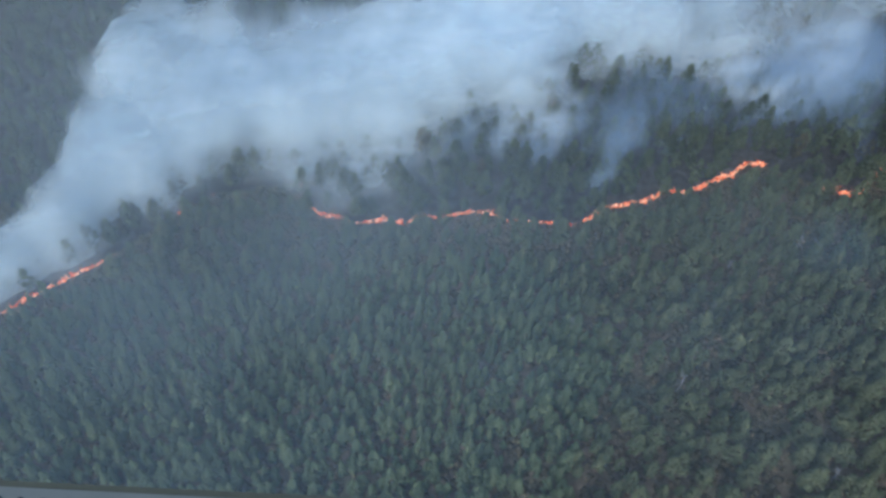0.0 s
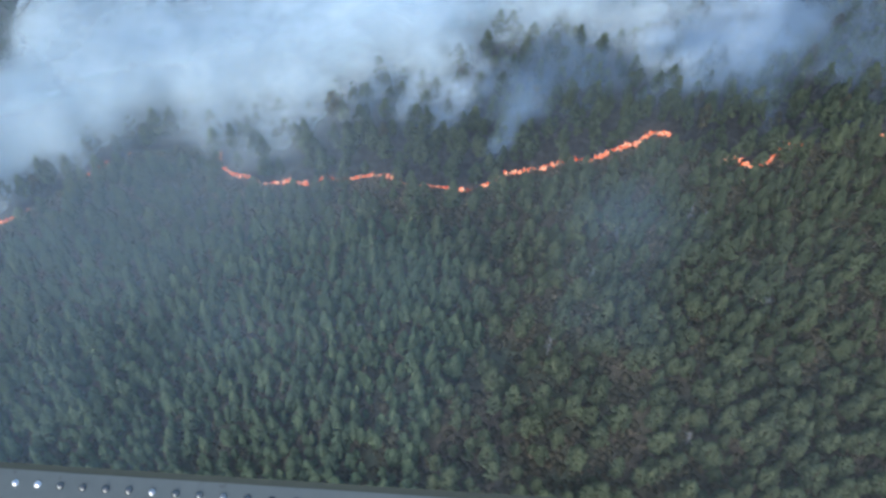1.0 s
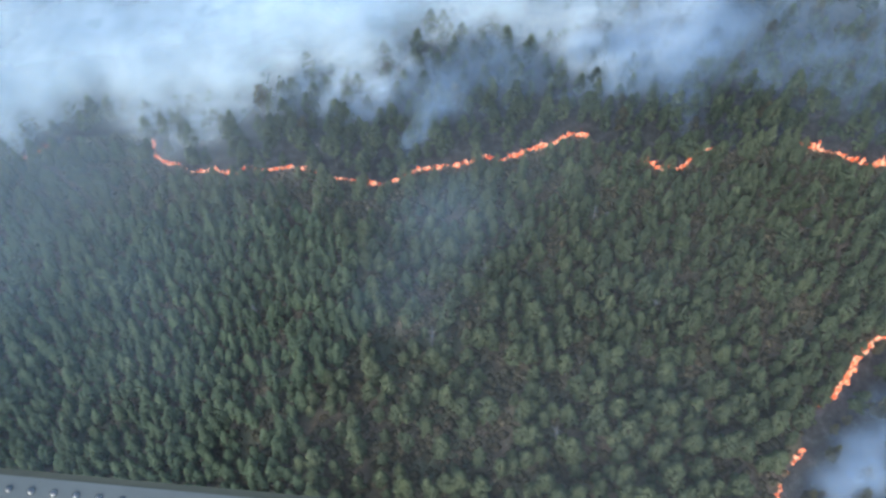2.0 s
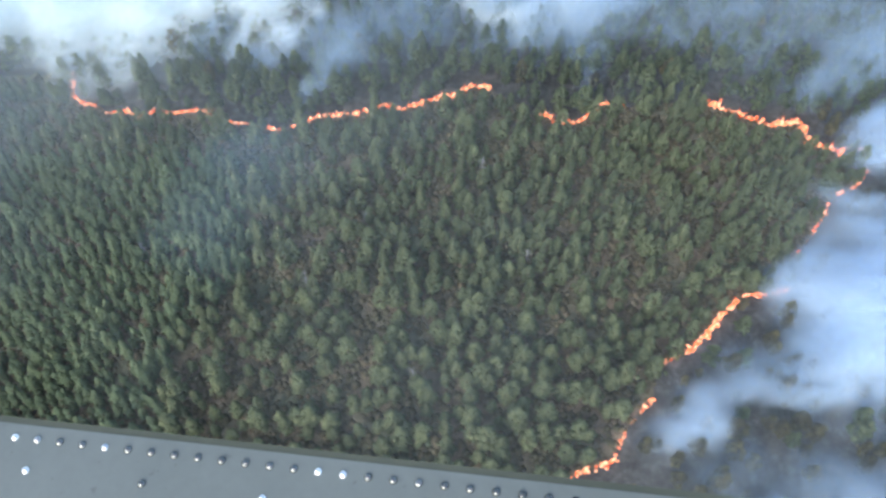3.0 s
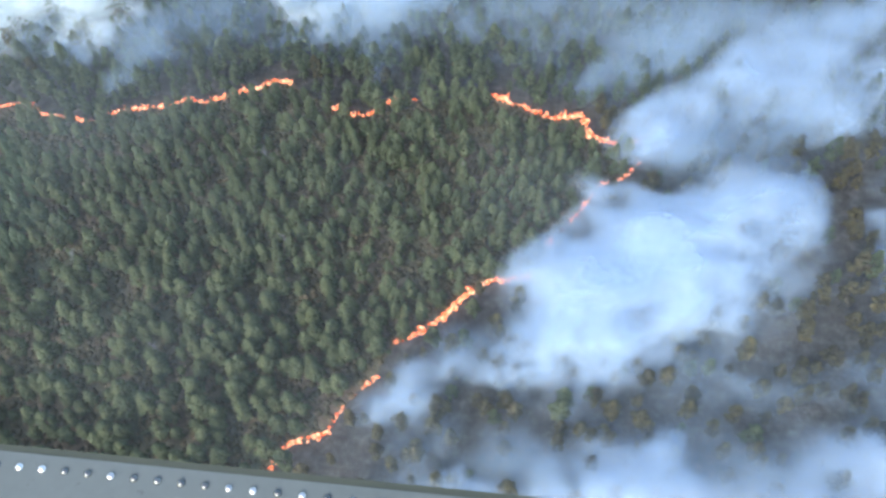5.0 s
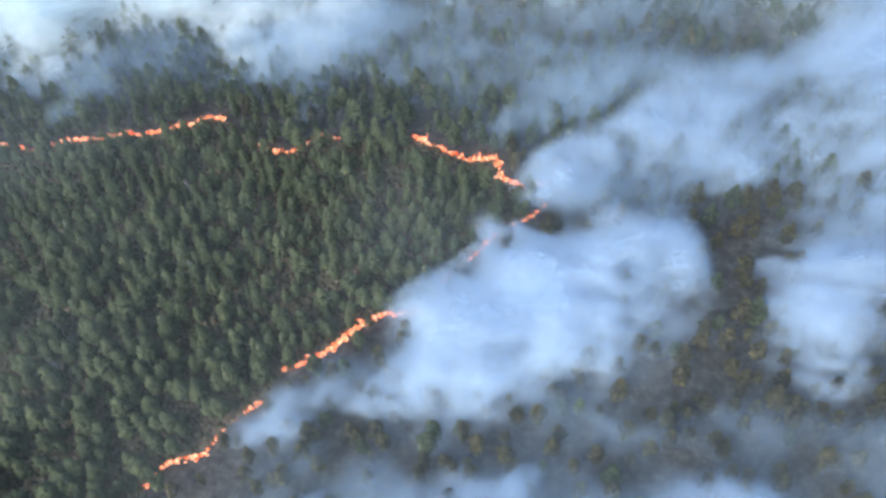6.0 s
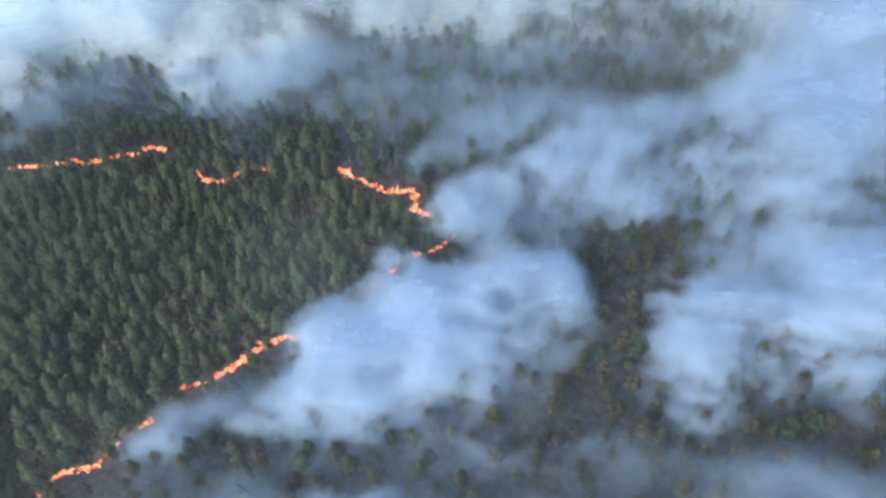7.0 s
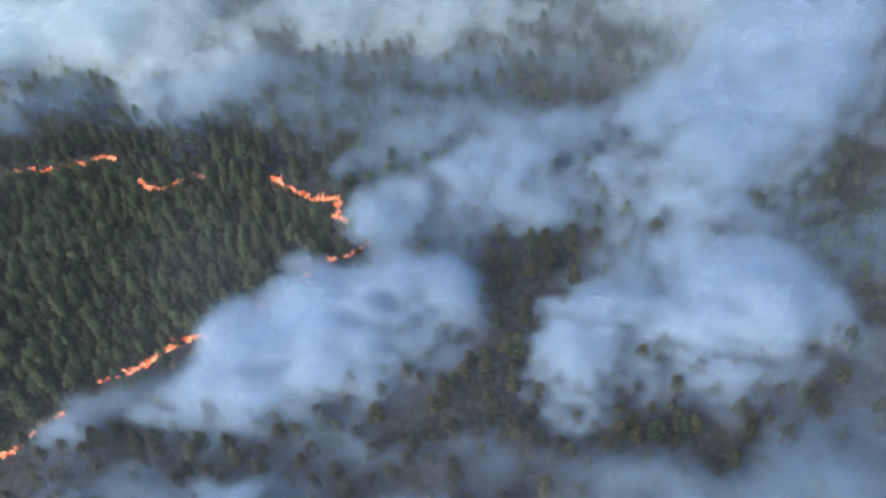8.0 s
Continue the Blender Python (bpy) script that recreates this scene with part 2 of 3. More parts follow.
def trunk_arrays(rng, tall, thick, sides=5):
    vs, fs = [], []
    bend = rng.uniform(-0.25, 0.25, 2)
    levels = (0.0, 0.06, 0.5, 0.97)
    for u in levels:
        r = thick * (1.35 - 0.35 * min(1, u / 0.06)) * (1 - 0.85 * u)
        for s in range(sides):
            a = 2 * math.pi * s / sides
            vs.append((r * math.cos(a) + bend[0] * u * u, r * math.sin(a) + bend[1] * u * u, u * tall - (0.3 if u == 0 else 0)))
    for k in range(len(levels) - 1):
        for s in range(sides):
            a, b = k * sides + s, k * sides + (s + 1) % sides
            fs += [(a, b, b + sides), (a, b + sides, a + sides)]
    return np.array(vs), np.array(fs)


def scatter(rng, xs, ys, step, keep):
    """Places on a shaken grid, thinned by keep(x, y)."""
    x, y = np.meshgrid(np.arange(*xs, step), np.arange(*ys, step * 0.9))
    x = x + (np.arange(x.shape[0]) % 2)[:, None] * step * 0.5
    x, y = x.ravel(), y.ravel()
    x = x + rng.uniform(-0.42, 0.42, x.size) * step
    y = y + rng.uniform(-0.42, 0.42, y.size) * step
    k = rng.random(x.size) < keep(x, y)
    return x[k], y[k]


def seen(x, y):
    """The stretch of country that the flight overlooks."""
    return (x > -135) & (x < 365) & (y > 18 + 0.12 * np.maximum(x - 100, 0)) & (y < 285) & (y > 30 - 0.35 * (x + 20)) & (y < 262 + 0.1 * x)


def stand_edge(y):
    """The eastern edge of the dense young plantation."""
    return 44 + 9 * np.sin(y / 13.0) - 0.45 * np.maximum(y - 85, 0) + 0.5 * np.maximum(52 - y, 0)


def clearing(x, y):
    return 0.5 + 0.5 * np.sin(x * 0.11 + 1.7 * np.sin(y * 0.05)) * np.sin(y * 0.13 + 1.3 * np.sin(x * 0.06))


def young_zone(x, y):
    return seen(x, y) & (x < stand_edge(y)) & (y < 122) & (burnt_at(x, y) < 0.5)


def open_zone(x, y):
    return seen(x, y) & ~((x < stand_edge(y)) & (y < 122)) & (burnt_at(x, y) < 0.45)


def burnt_zone(x, y):
    return seen(x, y) & (burnt_at(x, y) > 0.55)


def near_fire(x, y, reach):
    """Places just south of the flames, where the stand is thin."""
    return (burnt_at(x, y) < 0.5) != (burnt_at(x, y + reach) < 0.5)


def flaming(x):
    """The stretches of the front where flames stand."""
    return (x < 98) | ((x > 109) & (x < 134)) | (x > 152)


rng = np.random.default_rng(11)
yx, yy = scatter(rng, (-135, 80), (15, 125), 2.65, lambda x, y: young_zone(x, y) * 0.94 * np.where(near_fire(x, y, 9), 0.2, 1))
ox, oy = scatter(rng, (-100, 220), (15, 160), 3.9, lambda x, y: open_zone(x, y) * (0.7 + 0.26 * (clearing(x, y) < 0.62)) * np.where(near_fire(x, y, 6) & flaming(x), 0.25, 1))
bx, by = scatter(rng, (-135, 365), (15, 290), 4.2, lambda x, y: burnt_zone(x, y) * np.where((y < 140) & (x > 110), 0.52, np.where(y < 185, 0.92, 0.66)) * np.where(near_fire(x, y, 7), 0.25, 1))
brown = rng.random(bx.size) < np.where((bx > 125) & (by < 150), 0.88, np.where((by > 182) & (bx > 70), 0.45, 0.03))

# kinds: the places, the tufts a tree has, its height, width, bare stem and the shape of its top, its materials
KINDS = {
    "young_pine": (yx, yy, 46, 6.4, 2.65, 0.14, 0.9, YOUNG, BARK),
    "pine_tree": (ox, oy, 66, 7.9, 3.5, 0.24, 0.75, NEEDLES, BARK),
    "singed_pine": (bx[~brown], by[~brown], 36, 8.6, 3.5, 0.3, 0.8, SINGED, CHARRED),
    "scorched_pine": (bx[brown], by[brown], 34, 8.4, 3.3, 0.34, 0.7, SCORCHED, CHARRED),
}
# the stretch of each kind that the flight passes nearest, whose trees stand singly
SINGLE = {
    "young_pine": lambda x, y: (x > 10) & (y < 50),
    "pine_tree": lambda x, y: (x > 60) & (y < 82),
    "singed_pine": lambda x, y: (x > 115) & (y < 130) & (x < 300),
    "scorched_pine": lambda x, y: (x > 125) & (y < 112) & (x < 300),
}
WORDS = {
    "young_pine": ("slim young green pine in a dense plantation", "pine tree"),
    "pine_tree": ("grey-green pine with a ragged oval crown", "pine tree"),
    "singed_pine": ("dark smoke-stained pine on burnt ground", "pine tree"),
    "scorched_pine": ("scorched brown pine with a charred stem", "burnt tree"),
}


def plant(kind):
    px, py, tufts, tall, wide, bare, dome, leaf, bark = KINDS[kind]
    local = np.random.default_rng(len(kind) * 7 + 3)
    single = SINGLE[kind](px, py)
    picked = np.flatnonzero(single)[:300]
    rest = np.setdiff1d(np.arange(px.size), picked)
    size = local.normal(1.0, 0.2, px.size).clip(0.5, 1.4)
    turn = local.uniform(0, 2 * math.pi, px.size)
    lean = local.normal(0, 0.025, (px.size, 2))
    pz = height(px, py)
    # the single trees: a few shapes that share their meshes
    shapes = []
    for k in range(7):
        w, t = wide * local.uniform(0.82, 1.18), tall * local.uniform(0.85, 1.1)
        v, f, n = crown_arrays(local, int(tufts * 1.3), t, w, bare, 0.8, dome * local.uniform(0.8, 1.25))
        shapes.append((mesh_of("crown", v, f, leaf, True, n),
                       mesh_of("trunk", *trunk_arrays(local, t, 0.012 * t + 0.03, 7), bark)))
    for i in picked:
        crown, trunk = shapes[int(local.integers(7))]
        tree = new(kind)
        tree.matrix_world = pose(px[i], py[i], pz[i], math.degrees(lean[i, 0]), math.degrees(lean[i, 1]), math.degrees(turn[i])) @ Matrix.Diagonal((size[i], size[i], size[i] * local.uniform(0.92, 1.1), 1))
        tagged(tree, *WORDS[kind], group=kind.replace("_", " ") + "s of the wood")
        for part_name, me in (("trunk", trunk), ("crown", crown)):
            new(part_name, me).parent = tree
    # the others: one sheet of woodland
    protos = []
    for k in range(10):
        w, t = wide * local.uniform(0.82, 1.18), tall * local.uniform(0.85, 1.1)
        protos.append((crown_arrays(local, tufts, t, w, bare, 0.8, dome * local.uniform(0.8, 1.25)), trunk_arrays(local, t, 0.012 * t + 0.03, 4)))
    pick = local.integers(0, 10, px.size)
    for half, word, mat in ((0, "wood", leaf), (1, "stems", bark)):
        vs, fs, ns, base = [], [], [], 0
        for k in range(10):
            v, f, *n = protos[k][half]
            ids = rest[pick[rest] == k]
            c, s = np.cos(turn[ids])[:, None], np.sin(turn[ids])[:, None]
            sz = size[ids][:, None]
            z = v[None, :, 2] * sz
            q = np.stack([(v[None, :, 0] * c - v[None, :, 1] * s) * sz + px[ids][:, None] + lean[ids, :1] * z,
                          (v[None, :, 0] * s + v[None, :, 1] * c) * sz + py[ids][:, None] + lean[ids, 1:] * z,
                          z + pz[ids][:, None]], -1)
            if n:
                n = n[0][None]
                ns.append(np.stack([n[..., 0] * c - n[..., 1] * s, n[..., 0] * s + n[..., 1] * c, n[..., 2] + 0 * c], -1).reshape(-1, 3))
            vs.append(q.reshape(-1, 3))
            fs.append((f[None] + (base + np.arange(len(ids)) * len(v))[:, None, None]).reshape(-1, 3))
            base += len(ids) * len(v)
        yield word, mesh_of(kind + "_" + word, np.concatenate(vs), np.concatenate(fs), mat, True, np.concatenate(ns) if ns else None)


for kind in KINDS:
    wood = new(kind + "_wood")
    tagged(wood, WORDS[kind][0] + ", many together", "woodland", kind="stuff")
    for word, me in plant(kind):
        new("foliage" if word == "wood" else "stems", me).parent = wood


SHRUB = needle_material("heather_and_broom", (0.11, 0.104, 0.062), (0.16, 0.134, 0.082), (0.215, 0.165, 0.11))
shrub_rng = np.random.default_rng(4)
hx, hy = scatter(shrub_rng, (-100, 215), (15, 160), 1.6, lambda x, y: (open_zone(x, y) | young_zone(x, y)) * np.where(near_fire(x, y, 10), 1.0, 0.8))
hv = np.repeat(TUFT[None], hx.size, 0) * shrub_rng.uniform(0.45, 1.35, (hx.size, 1, 1)) * shrub_rng.uniform(0.7, 1.3, (hx.size, 6, 3)) * (1.0, 1.0, 0.75)
hv = hv + np.stack([hx, hy, height(hx, hy) + 0.2], 1)[:, None]
hf = TUFT_FACES[None] + (np.arange(hx.size) * 6)[:, None, None]
shrubs = new("undergrowth", mesh_of("undergrowth", hv.reshape(-1, 3), hf.reshape(-1, 3), SHRUB, True))
tagged(shrubs, "low brownish-green heather and broom under the pines", "undergrowth", kind="stuff")


def snag_mesh(r):
    """A bleached dead pine: bare stem with broken boughs."""
    bm = bmesh.new()

    def stick(a, b, ra, rb):
        a, b = Vector(a), Vector(b)
        q = (b - a).to_track_quat("Z", "Y")
        rings = [[bm.verts.new(p + q @ Vector((w * math.cos(t), w * math.sin(t), 0))) for t in (0, 1.257, 2.513, 3.77, 5.027)] for p, w in ((a, ra), (b, rb))]
        for k in range(5):
            bm.faces.new((rings[0][k], rings[0][(k + 1) % 5], rings[1][(k + 1) % 5], rings[1][k]))
        bm.faces.new(rings[1])

    tall = r.uniform(4, 7)
    stick((0, 0, -0.2), (0.2, 0.1, tall), 0.16, 0.05)
    for k in range(26):
        z, a, w = r.uniform(0.2, 0.95) * tall, r.uniform(0, 6.28), r.uniform(0.5, 1.5)
        foot = (0.2 * z / tall, 0.1 * z / tall, z)
        stick(foot, (foot[0] + w * math.cos(a), foot[1] + w * math.sin(a), z + r.uniform(-0.2, 0.6)), 0.07, 0.03)
    me = bpy.data.meshes.new("dead_pine")
    bm.to_mesh(me)
    bm.free()
    me.materials.append(DEADWOOD)
    return me


snag_rng = random.Random(2)
for x, y in ((61, 86), (64, 84), (98, 124), (101, 122), (95, 125), (72, 104), (88, 66), (110, 98), (150, 125), (80, 118), (40, 100), (20, 92)):
    snag = new("dead_pine", snag_mesh(snag_rng))
    snag.matrix_world = pose(x, y, float(height(x, y)), 0, 0, snag_rng.uniform(0, 360))
    tagged(snag, "bleached grey dead pine with bare broken boughs", "dead tree", "dead pines among the living")

# ------------------------------------------------------------- flames


def flame_mesh(r):
    """Licks of fire, side by side: pointed, bent and swollen at the foot."""
    bm = bmesh.new()
    for k in range(r.randint(9, 14)):
        x, y = r.uniform(-1.5, 1.5), r.gauss(0, 0.3)
        tall, w = r.choice((0.35, 0.5, 0.7, 1.0, 1.5)) * r.uniform(0.8, 1.2), r.uniform(0.12, 0.34)
        bend = (r.uniform(-0.3, 0.8), r.uniform(-0.2, 0.6))
        rings = []
        for u in (0.0, 0.25, 0.6, 0.85):
            rad = w * (0.75 + 1.0 * u - 1.75 * u * u) * r.uniform(0.85, 1.15)
            rings.append([bm.verts.new((x + bend[0] * u * u * tall + rad * 1.3 * math.cos(a), y + bend[1] * u * u * tall + rad * math.sin(a), u * tall - 0.05))
                          for a in (0.0, 1.257, 2.513, 3.77, 5.027)])
        tip = bm.verts.new((x + bend[0] * tall, y + bend[1] * tall, tall))
        for a, b in zip(rings, rings[1:]):
            for s in range(5):
                bm.faces.new((a[s], a[(s + 1) % 5], b[(s + 1) % 5], b[s]))
        for s in range(5):
            bm.faces.new((rings[-1][s], rings[-1][(s + 1) % 5], tip))
        bm.faces.new(rings[0][::-1])
    me = bpy.data.meshes.new("flame")
    bm.to_mesh(me)
    bm.free()
    me.materials.append(FLAME)
    return me


flame_rng = random.Random(5)
FLAMES = [flame_mesh(flame_rng) for _ in range(10)]


def light_front(points, step, gaps, big):
    """Flames along a line; gaps: the share of it that has burnt down."""
    pts = np.array(points, float)
    run = np.concatenate([[0], np.cumsum(np.hypot(*np.diff(pts, axis=0).T))])
    s = 0.5
    while s < run[-1]:
        x, y = np.interp(s, run, pts[:, 0]), np.interp(s, run, pts[:, 1])
        x2, y2 = np.interp(s + 1, run, pts[:, 0]), np.interp(s + 1, run, pts[:, 1])
        if flame_rng.random() > gaps + 0.12 * (noise.noise((x * 0.11, y * 0.11, 3.0)) > 0.12):
            f = new("flame", flame_rng.choice(FLAMES))
            k = big * flame_rng.choice((0.4, 0.5, 0.65, 0.8, 0.95, 1.2))
            f.matrix_world = pose(x, y, float(height(x, y)), 0, 0, math.degrees(math.atan2(y2 - y, x2 - x)) + flame_rng.uniform(-15, 15)) @ Matrix.Diagonal((k, k, k, 1))
            tagged(f, "bright orange flames licking over the forest floor", "flame", "flames along the fire front")
        s += step * flame_rng.uniform(0.8, 1.25)


light_front(WEST_FRONT[:4], 1.4, 0.08, 0.85)
light_front(WEST_FRONT[3:], 1.6, 0.6, 0.75)
light_front(MAIN_FRONT, 1.3, 0.04, 0.8)
light_front(SHORT_FRONT, 1.2, 0.0, 1.1)
light_front(CORNER_FRONT, 1.35, 0.05, 1.1)
light_front(EAST_FRONT, 1.9, 0.25, 0.9)
light_front(NEAR_FRONT, 1.2, 0.0, 1.4)
light_front(LAST_FRONT, 1.8, 0.25, 1.0)

# ------------------------------------------------------------- smoke


def plume(x0, y0, x1, y1, r0, r1, top0, top1, dens):
    """A drifting bank of smoke from (x0, y0) to (x1, y1): its half width, its top and its density at both ends."""
    return x0, y0, x1, y1, r0, r1, top0, top1, dens


def smoke(name, words, plumes, mat, xs, ys, step, layers, base):
    """Layers of one cloud of smoke, wide at its foot and narrower towards its billowed top."""
    x, y, f = grid(np.arange(*xs, step), np.arange(*ys, step))
    dens, top, weight = np.zeros(x.size), np.zeros(x.size), np.full(x.size, 1e-6)
    lobes = [noise.noise_vector((a * 0.04, b * 0.04, 4.0)) + 0.5 * noise.noise_vector((a * 0.11, b * 0.11, 8.0)) for a, b in zip(x, y)]
    px, py = x + 9 * np.array([v.x for v in lobes]), y + 9 * np.array([v.y for v in lobes])
    for x0, y0, x1, y1, r0, r1, t0, t1, d in plumes:
        dx, dy = x1 - x0, y1 - y0
        u = np.clip(((px - x0) * dx + (py - y0) * dy) / (dx * dx + dy * dy), 0, 1)
        r = r0 + (r1 - r0) * u
        w = np.exp(-(np.hypot(px - x0 - u * dx, py - y0 - u * dy) / r) ** 1.9)
        dens = dens + d * w
        top = top + (t0 + (t1 - t0) * u) * w
        weight = weight + w
    top = top / weight * (0.4 + 0.6 * np.clip(weight, 0, 1))
    rim = np.minimum(np.minimum(x - xs[0], xs[1] - step - x), np.minimum(y - ys[0], ys[1] - step - y))
    dens = np.clip(dens, 0, 1.25) * np.clip(rim / 20, 0, 1)
    z0 = height(x, y)
    calm = min(1.0, 10 / step ** 2)
    billow = np.array([noise.fractal((a * 0.04, b * 0.04, 2.0), 1.0, 2.0, 3) for a, b in zip(x, y)])
    vs, fs, ds, count = [], [], [], 0
    for k in range(layers):
        u = (k + 0.5) / layers
        share = np.clip(dens * (1.3 - 0.5 * u) - 0.3 * u, 0, None)
        wave = np.array([noise.noise((a * 0.05, b * 0.05, 9.0 + k * 1.7)) for a, b in zip(x, y)])
        z = z0 + base + top * u * (1 + 0.2 * billow * calm) + wave * top / layers * 0.4 * calm + 0.4
        good = f[(share > 0.008)[f].any(1)]
        used, again = np.unique(good, return_inverse=True)
        vs.append(np.stack([x, y, np.maximum(z, z0 + 0.3)], 1)[used])
        fs.append(again.reshape(-1, 4) + count)
        ds.append(share[used])
        count += len(used)
    ob = new(name, mesh_of(name, np.concatenate(vs), np.concatenate(fs), mat, True, amount=np.concatenate(ds)))
    return tagged(ob, words, "smoke", kind="stuff")


SMOKE = smoke_material("dense_smoke", (0.52, 0.66, 0.84), 0.05, 0.5, 4.4, 1)
WHITE = smoke_material("fresh_smoke", (0.83, 0.93, 1.0), 0.042, 0.55, 3.5, 2)
WISPS = smoke_material("thin_smoke", (0.4, 0.54, 0.71), 0.045, 0.3, 4.4, 3)
HAZE = smoke_material("smoke_and_airlight", (0.46, 0.54, 0.58), 0.014, 0.16, 1.4, 7)
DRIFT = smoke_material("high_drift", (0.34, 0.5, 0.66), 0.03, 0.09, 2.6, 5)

smoke("west_smoke", "thick bluish-white smoke rolling off the western fire front", [
    plume(-94, 120, -68, 148, 6, 10, 12, 22, 1.1),
    plume(-80, 139, -78, 141, 7, 7, 18, 18, 0.6),
    plume(-62, 152, -52, 174, 11, 13, 20, 26, 1.25),
    plume(-73, 158, -71, 160, 8, 8, 20, 20, 0.7),
    plume(-65, 182, -62, 184, 12, 12, 26, 26, 1.0),
    plume(-46, 190, -44, 191, 9, 9, 26, 26, 0.6),
    plume(-48, 170, -4, 178, 16, 18, 20, 26, 1.1),
    plume(-4, 172, 34, 184, 19, 20, 22, 28, 0.9),
    plume(34, 186, 84, 202, 18, 19, 20, 26, 0.45),
    plume(84, 204, 150, 224, 17, 19, 18, 24, 0.34),
    plume(-30, 205, 60, 226, 16, 24, 22, 28, 0.4),
    plume(150, 230, 300, 252, 19, 30, 18, 28, 0.5),
    plume(96, 172, 126, 188, 7, 13, 10, 18, 0.5),
], WHITE, (-170, 330), (80, 310), 3.0, 9, 3.0)
smoke("east_smoke", "pale blue-white smoke drifting over burnt ground", [
    plume(179, 75, 198, 92, 8, 15, 16, 24, 0.75),
    plume(186, 92, 215, 108, 13, 14, 18, 24, 0.72),
    plume(194, 111, 222, 115, 7, 8, 16, 22, 0.4),
    plume(141, 61, 170, 66, 5, 7, 12, 16, 0.4),
    plume(170, 98, 188, 120, 5, 8, 10, 16, 0.28),
    plume(262, 109, 294, 126, 12, 16, 18, 26, 0.95),
    plume(196, 140, 238, 158, 9, 15, 16, 22, 0.55),
    plume(282, 150, 306, 240, 16, 34, 22, 34, 0.7),
    plume(236, 166, 290, 200, 10, 22, 18, 28, 0.34),
    plume(196, 48, 330, 68, 7, 11, 14, 16, 0.42),
    plume(156, 40, 204, 57, 6, 7, 12, 14, 0.52),
], SMOKE, (110, 400), (20, 290), 3.0, 9, 3.0)
smoke("wisps", "thin grey-blue wisps of smoke between the trees", [
    plume(53, 142, 62, 153, 3, 5, 8, 12, 1.3),
    plume(120, 158, 128, 182, 4, 9, 8, 14, 0.34),
    plume(182, 160, 206, 168, 5, 10, 8, 14, 0.55),
    plume(20, 158, 190, 184, 15, 20, 10, 14, 0.36),
    plume(264, 134, 330, 152, 12, 24, 18, 22, 0.5),
    plume(200, 130, 246, 152, 10, 13, 16, 20, 0.5),
    plume(206, 76, 300, 84, 8, 10, 14, 18, 0.3),
    plume(148, 64, 186, 88, 7, 9, 12, 16, 0.3),
    plume(288, 66, 345, 100, 13, 22, 14, 18, 0.6),
    plume(200, 172, 270, 190, 10, 14, 12, 18, 0.34),
    plume(110, 190, 230, 206, 10, 11, 10, 14, 0.4),
    plume(66, 168, 132, 182, 9, 10, 10, 14, 0.32),
    plume(190, 157, 236, 176, 6, 8, 10, 14, 0.4),
    plume(150, 48, 330, 66, 10, 12, 16, 18, 0.4),
], WISPS, (0, 370), (30, 270), 3.0, 5, 3.0)
# smoke haze, and a wide veil whose colour stands in for airlight
smoke("haze", "thin blue smoke haze above the wood, with an overall veil that lifts its darks", [
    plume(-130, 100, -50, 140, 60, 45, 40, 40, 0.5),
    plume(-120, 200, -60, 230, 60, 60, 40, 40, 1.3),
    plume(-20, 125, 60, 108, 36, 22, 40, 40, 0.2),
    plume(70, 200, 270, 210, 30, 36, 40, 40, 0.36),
    # overall veil, added to lift the darks of the whole wood
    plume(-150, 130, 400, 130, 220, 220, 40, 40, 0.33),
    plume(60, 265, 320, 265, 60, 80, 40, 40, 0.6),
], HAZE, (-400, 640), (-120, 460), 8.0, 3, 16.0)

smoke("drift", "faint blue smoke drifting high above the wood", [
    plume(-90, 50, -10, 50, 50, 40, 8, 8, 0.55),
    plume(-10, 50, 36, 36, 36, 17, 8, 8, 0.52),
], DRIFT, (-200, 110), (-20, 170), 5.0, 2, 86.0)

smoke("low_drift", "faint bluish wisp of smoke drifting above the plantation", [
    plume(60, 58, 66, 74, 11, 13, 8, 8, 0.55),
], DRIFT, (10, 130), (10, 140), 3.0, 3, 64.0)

# ------------------------------------------------------------- the aircraft's side


def rail(points, section, name, mat):
    """A sheet-metal section drawn along the flight line; section: offsets ahead of the line and below it."""
    n, k = len(points), len(section)
    vs = np.array([(p[0], p[1] + a, p[2] + b) for p in points for a, b in section])
    i = np.arange(n * k).reshape(n, k)
    f = np.stack([i[:-1, :-1], i[1:, :-1], i[1:, 1:], i[:-1, 1:]], -1).reshape(-1, 4)
    return mesh_of(name, vs, f, mat)


def metal_material(name, a, b, metal, rough, scuffs=False, uneven=False):
    m = material(name)
    n = Nodes(m)
    p = n.place()
    stain, fine = n.noise(1.3, 4, 0.6, p), n.noise(38, 3, 0.6, p)
    d = n.add("BsdfPrincipled", Metallic=metal)
    base = n.ramp(n.maths("ADD", n.maths("MULTIPLY", stain, 0.7), n.maths("MULTIPLY", fine, 0.3)), (0.35, a), (0.65, b))
    if scuffs:
        spots = n.ramp(n.noise(34, 2, 0.5, p), (0.68, (0, 0, 0)), (0.74, (0.5, 0.5, 0.5)))
        base = n.mix(spots, base, rgb(0.05, 0.055, 0.055))
    if uneven:
        odd = n.maths("FRACT", n.maths("ADD", n.add("ObjectInfo").outputs["Random"], n.add("NewGeometry").outputs["Random Per Island"]))
        base = n.mix(n.ramp(odd, (0.7, (0, 0, 0)), (0.95, (1, 1, 1))), base, rgb(0.8, 0.81, 0.83))
    n.put(d, "Base Color", base)
    n.put(d, "Roughness", n.maths("ADD", rough, n.maths("MULTIPLY", fine, 0.15)))
    n.surface(d.outputs[0])
    return m


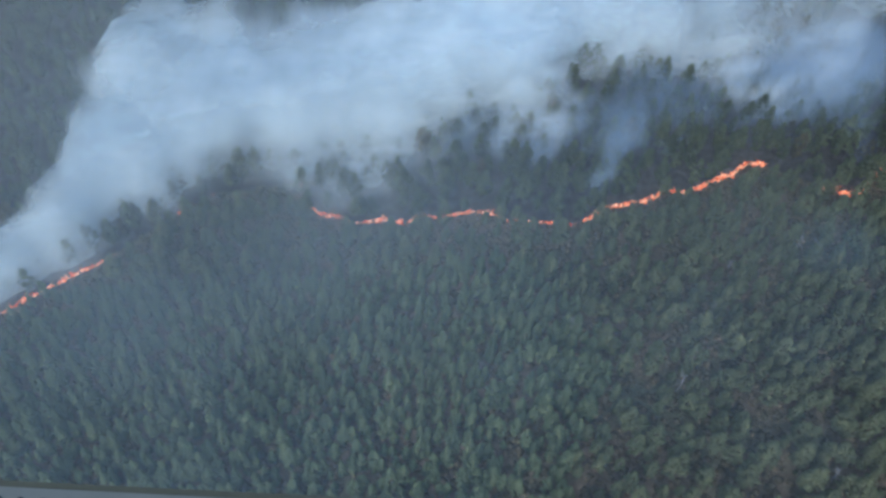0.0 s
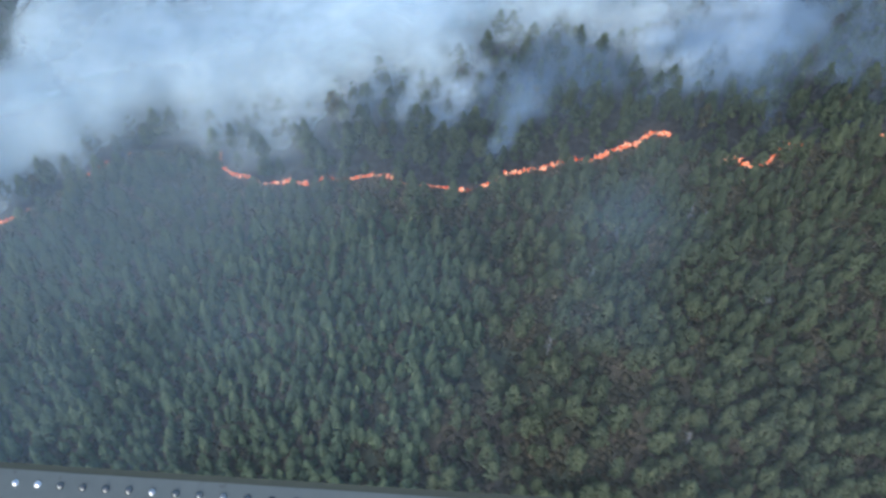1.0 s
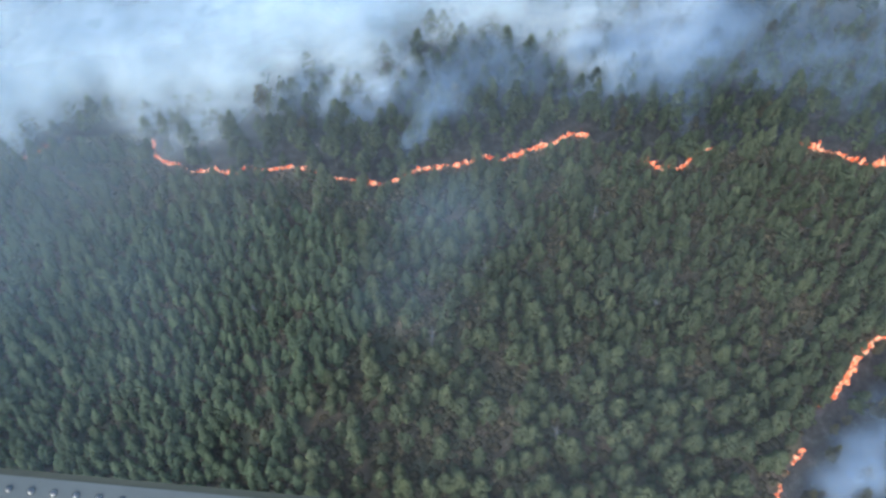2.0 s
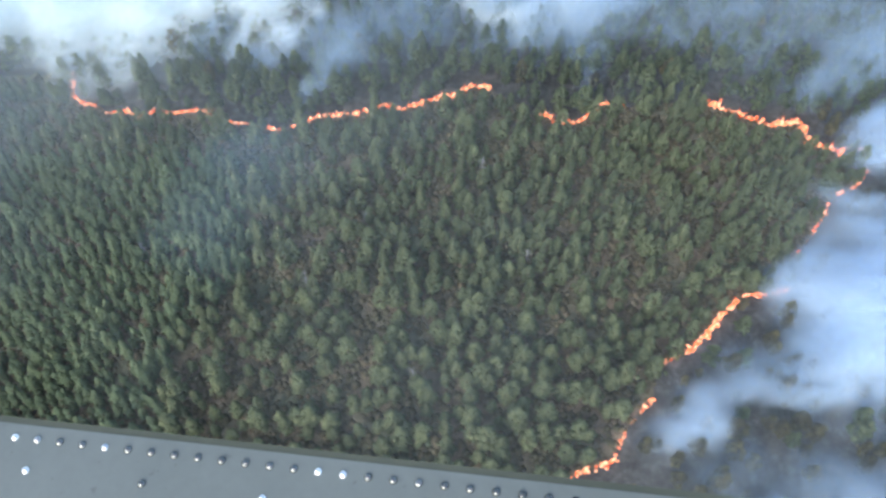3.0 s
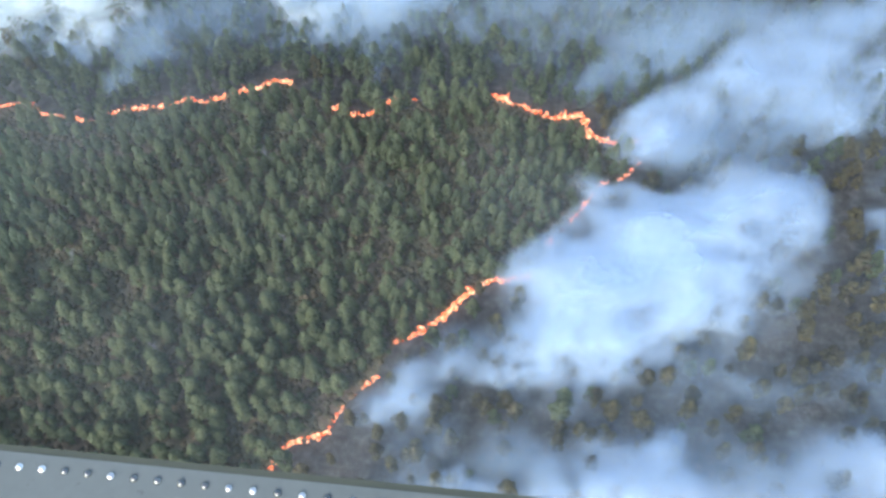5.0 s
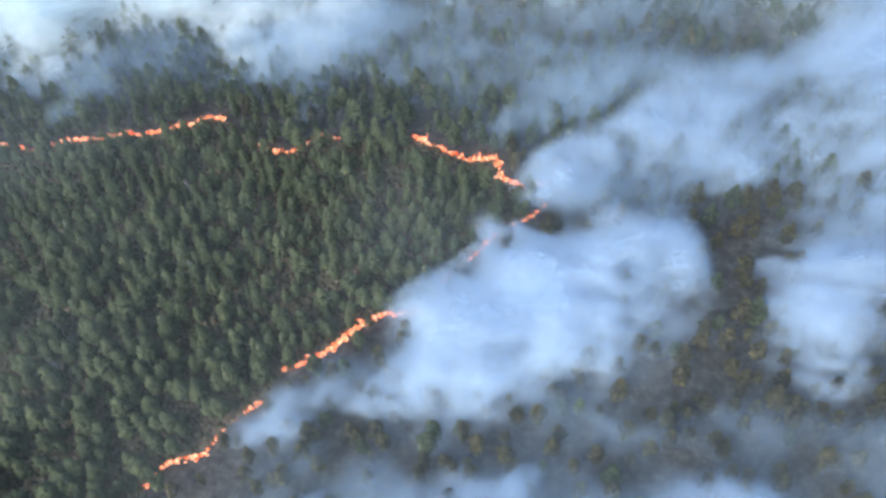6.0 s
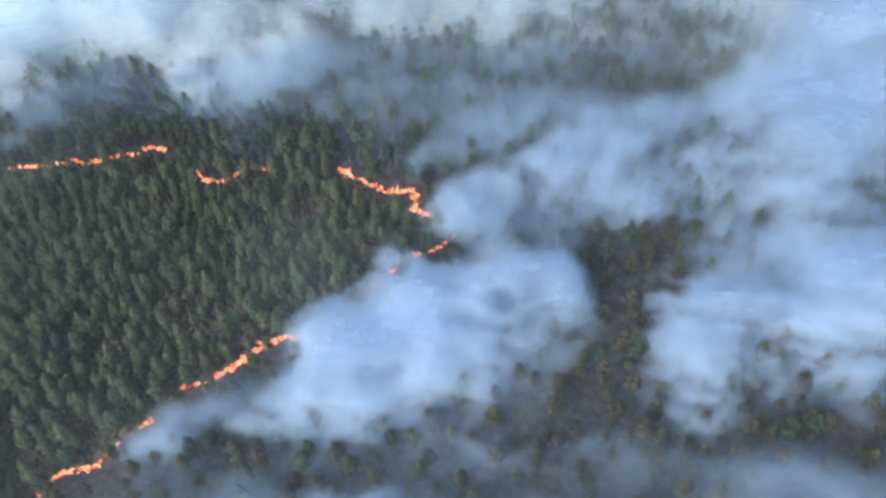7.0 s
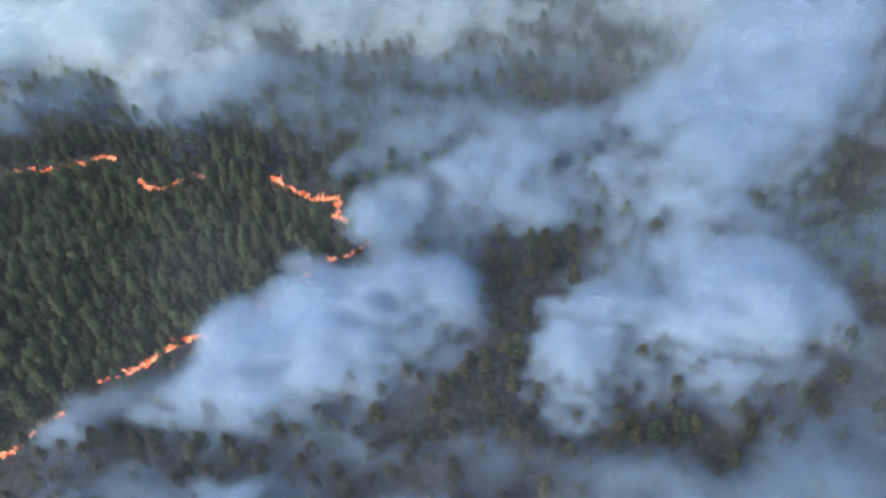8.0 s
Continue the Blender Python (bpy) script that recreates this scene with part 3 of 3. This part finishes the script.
PAINT = metal_material("grey_paint", (0.086, 0.099, 0.098), (0.112, 0.127, 0.127), 0.0, 0.42, scuffs=True)
SEAL = metal_material("dark_sealant", (0.04, 0.046, 0.034), (0.06, 0.066, 0.048), 0.0, 0.7)
RIVET = metal_material("rivet_metal", (0.10, 0.105, 0.105), (0.24, 0.245, 0.245), 0.8, 0.14, uneven=True)

# the riveted edge of the aircraft runs beside the whole flight line, ahead of and below the eye
flight = np.array([row[1:4] for row in PATH if row[0] <= 5.3])
sx = np.arange(-2.0, 190.0, 0.5)
ahead = np.interp(sx, (0, 16, 32, 49, 100, 118, 137, 155), (0.80, 0.76, 0.715, 0.67, 0.65, 0.585, 0.565, 0.588))
slope = np.polyfit(flight[:, 0], flight[:, 1], 3), np.polyfit(flight[:, 0], flight[:, 2], 3)
line = np.stack([sx, np.polyval(slope[0], sx) + ahead, np.polyval(slope[1], sx) - 2.0], 1)
side = new("aircraft_side")
side.location = line[0]
tagged(side, "grey painted aircraft edge with a row of domed rivets", "aircraft")
local = line - line[0]
new("skin", rail(local, [(0.0, -0.006), (0.0, 0.0), (-0.55, 0.012), (-0.55, -0.006)], "skin", PAINT)).parent = side
seal = new("edge_strip", rail(local, [(-0.002, -0.03), (0.015, -0.03), (0.018, -0.004), (-0.002, -0.002)], "edge_strip", SEAL))
seal.parent = side


RING = np.arange(8) * math.pi / 4
RIVET_POINTS = np.concatenate([np.stack([np.cos(RING) * r, np.sin(RING) * r, np.full(8, h)], 1) for r, h in ((1, 0), (0.85, 0.42), (0.45, 0.68))] + [np.array([[0, 0, 0.75]])]) * 0.0108
RIVET_FACES = np.array([t for k in (0, 8) for i in range(8) for t in ((k + i, k + (i + 1) % 8, k + 8 + (i + 1) % 8), (k + i, k + 8 + (i + 1) % 8, k + 8 + i))]
                       + [(16 + i, 16 + (i + 1) % 8, 24) for i in range(8)])
one_rivet = mesh_of("rivet", RIVET_POINTS, RIVET_FACES, RIVET, True)


def rivet_row(back, pitch, first, last):
    """Domed rivet heads in one row, parallel to the edge: singly between first and last, joined elsewhere."""
    at = np.arange(0.3, local[-1, 0] - 0.3, pitch)
    p = np.stack([at, np.interp(at, local[:, 0], local[:, 1]) - back, np.interp(at, local[:, 0], local[:, 2]) + back * 0.022], 1)
    single = (at > first) & (at < last)
    for x, y, z in p[single]:
        head = new("rivet", one_rivet)
        head.location, head.parent = (x, y, z), side
    rest = p[~single]
    joined = new("riveting", mesh_of("riveting", (RIVET_POINTS[None] + rest[:, None]).reshape(-1, 3),
                                     (RIVET_FACES[None] + (np.arange(len(rest)) * 25)[:, None, None]).reshape(-1, 3), RIVET, True))
    joined.parent = side
    tagged(joined, "bright domed rivet heads", kind="stuff")


rivet_row(0.036, 0.0605, 119, 132)
rivet_row(0.115, 0.3025, 119, 137)
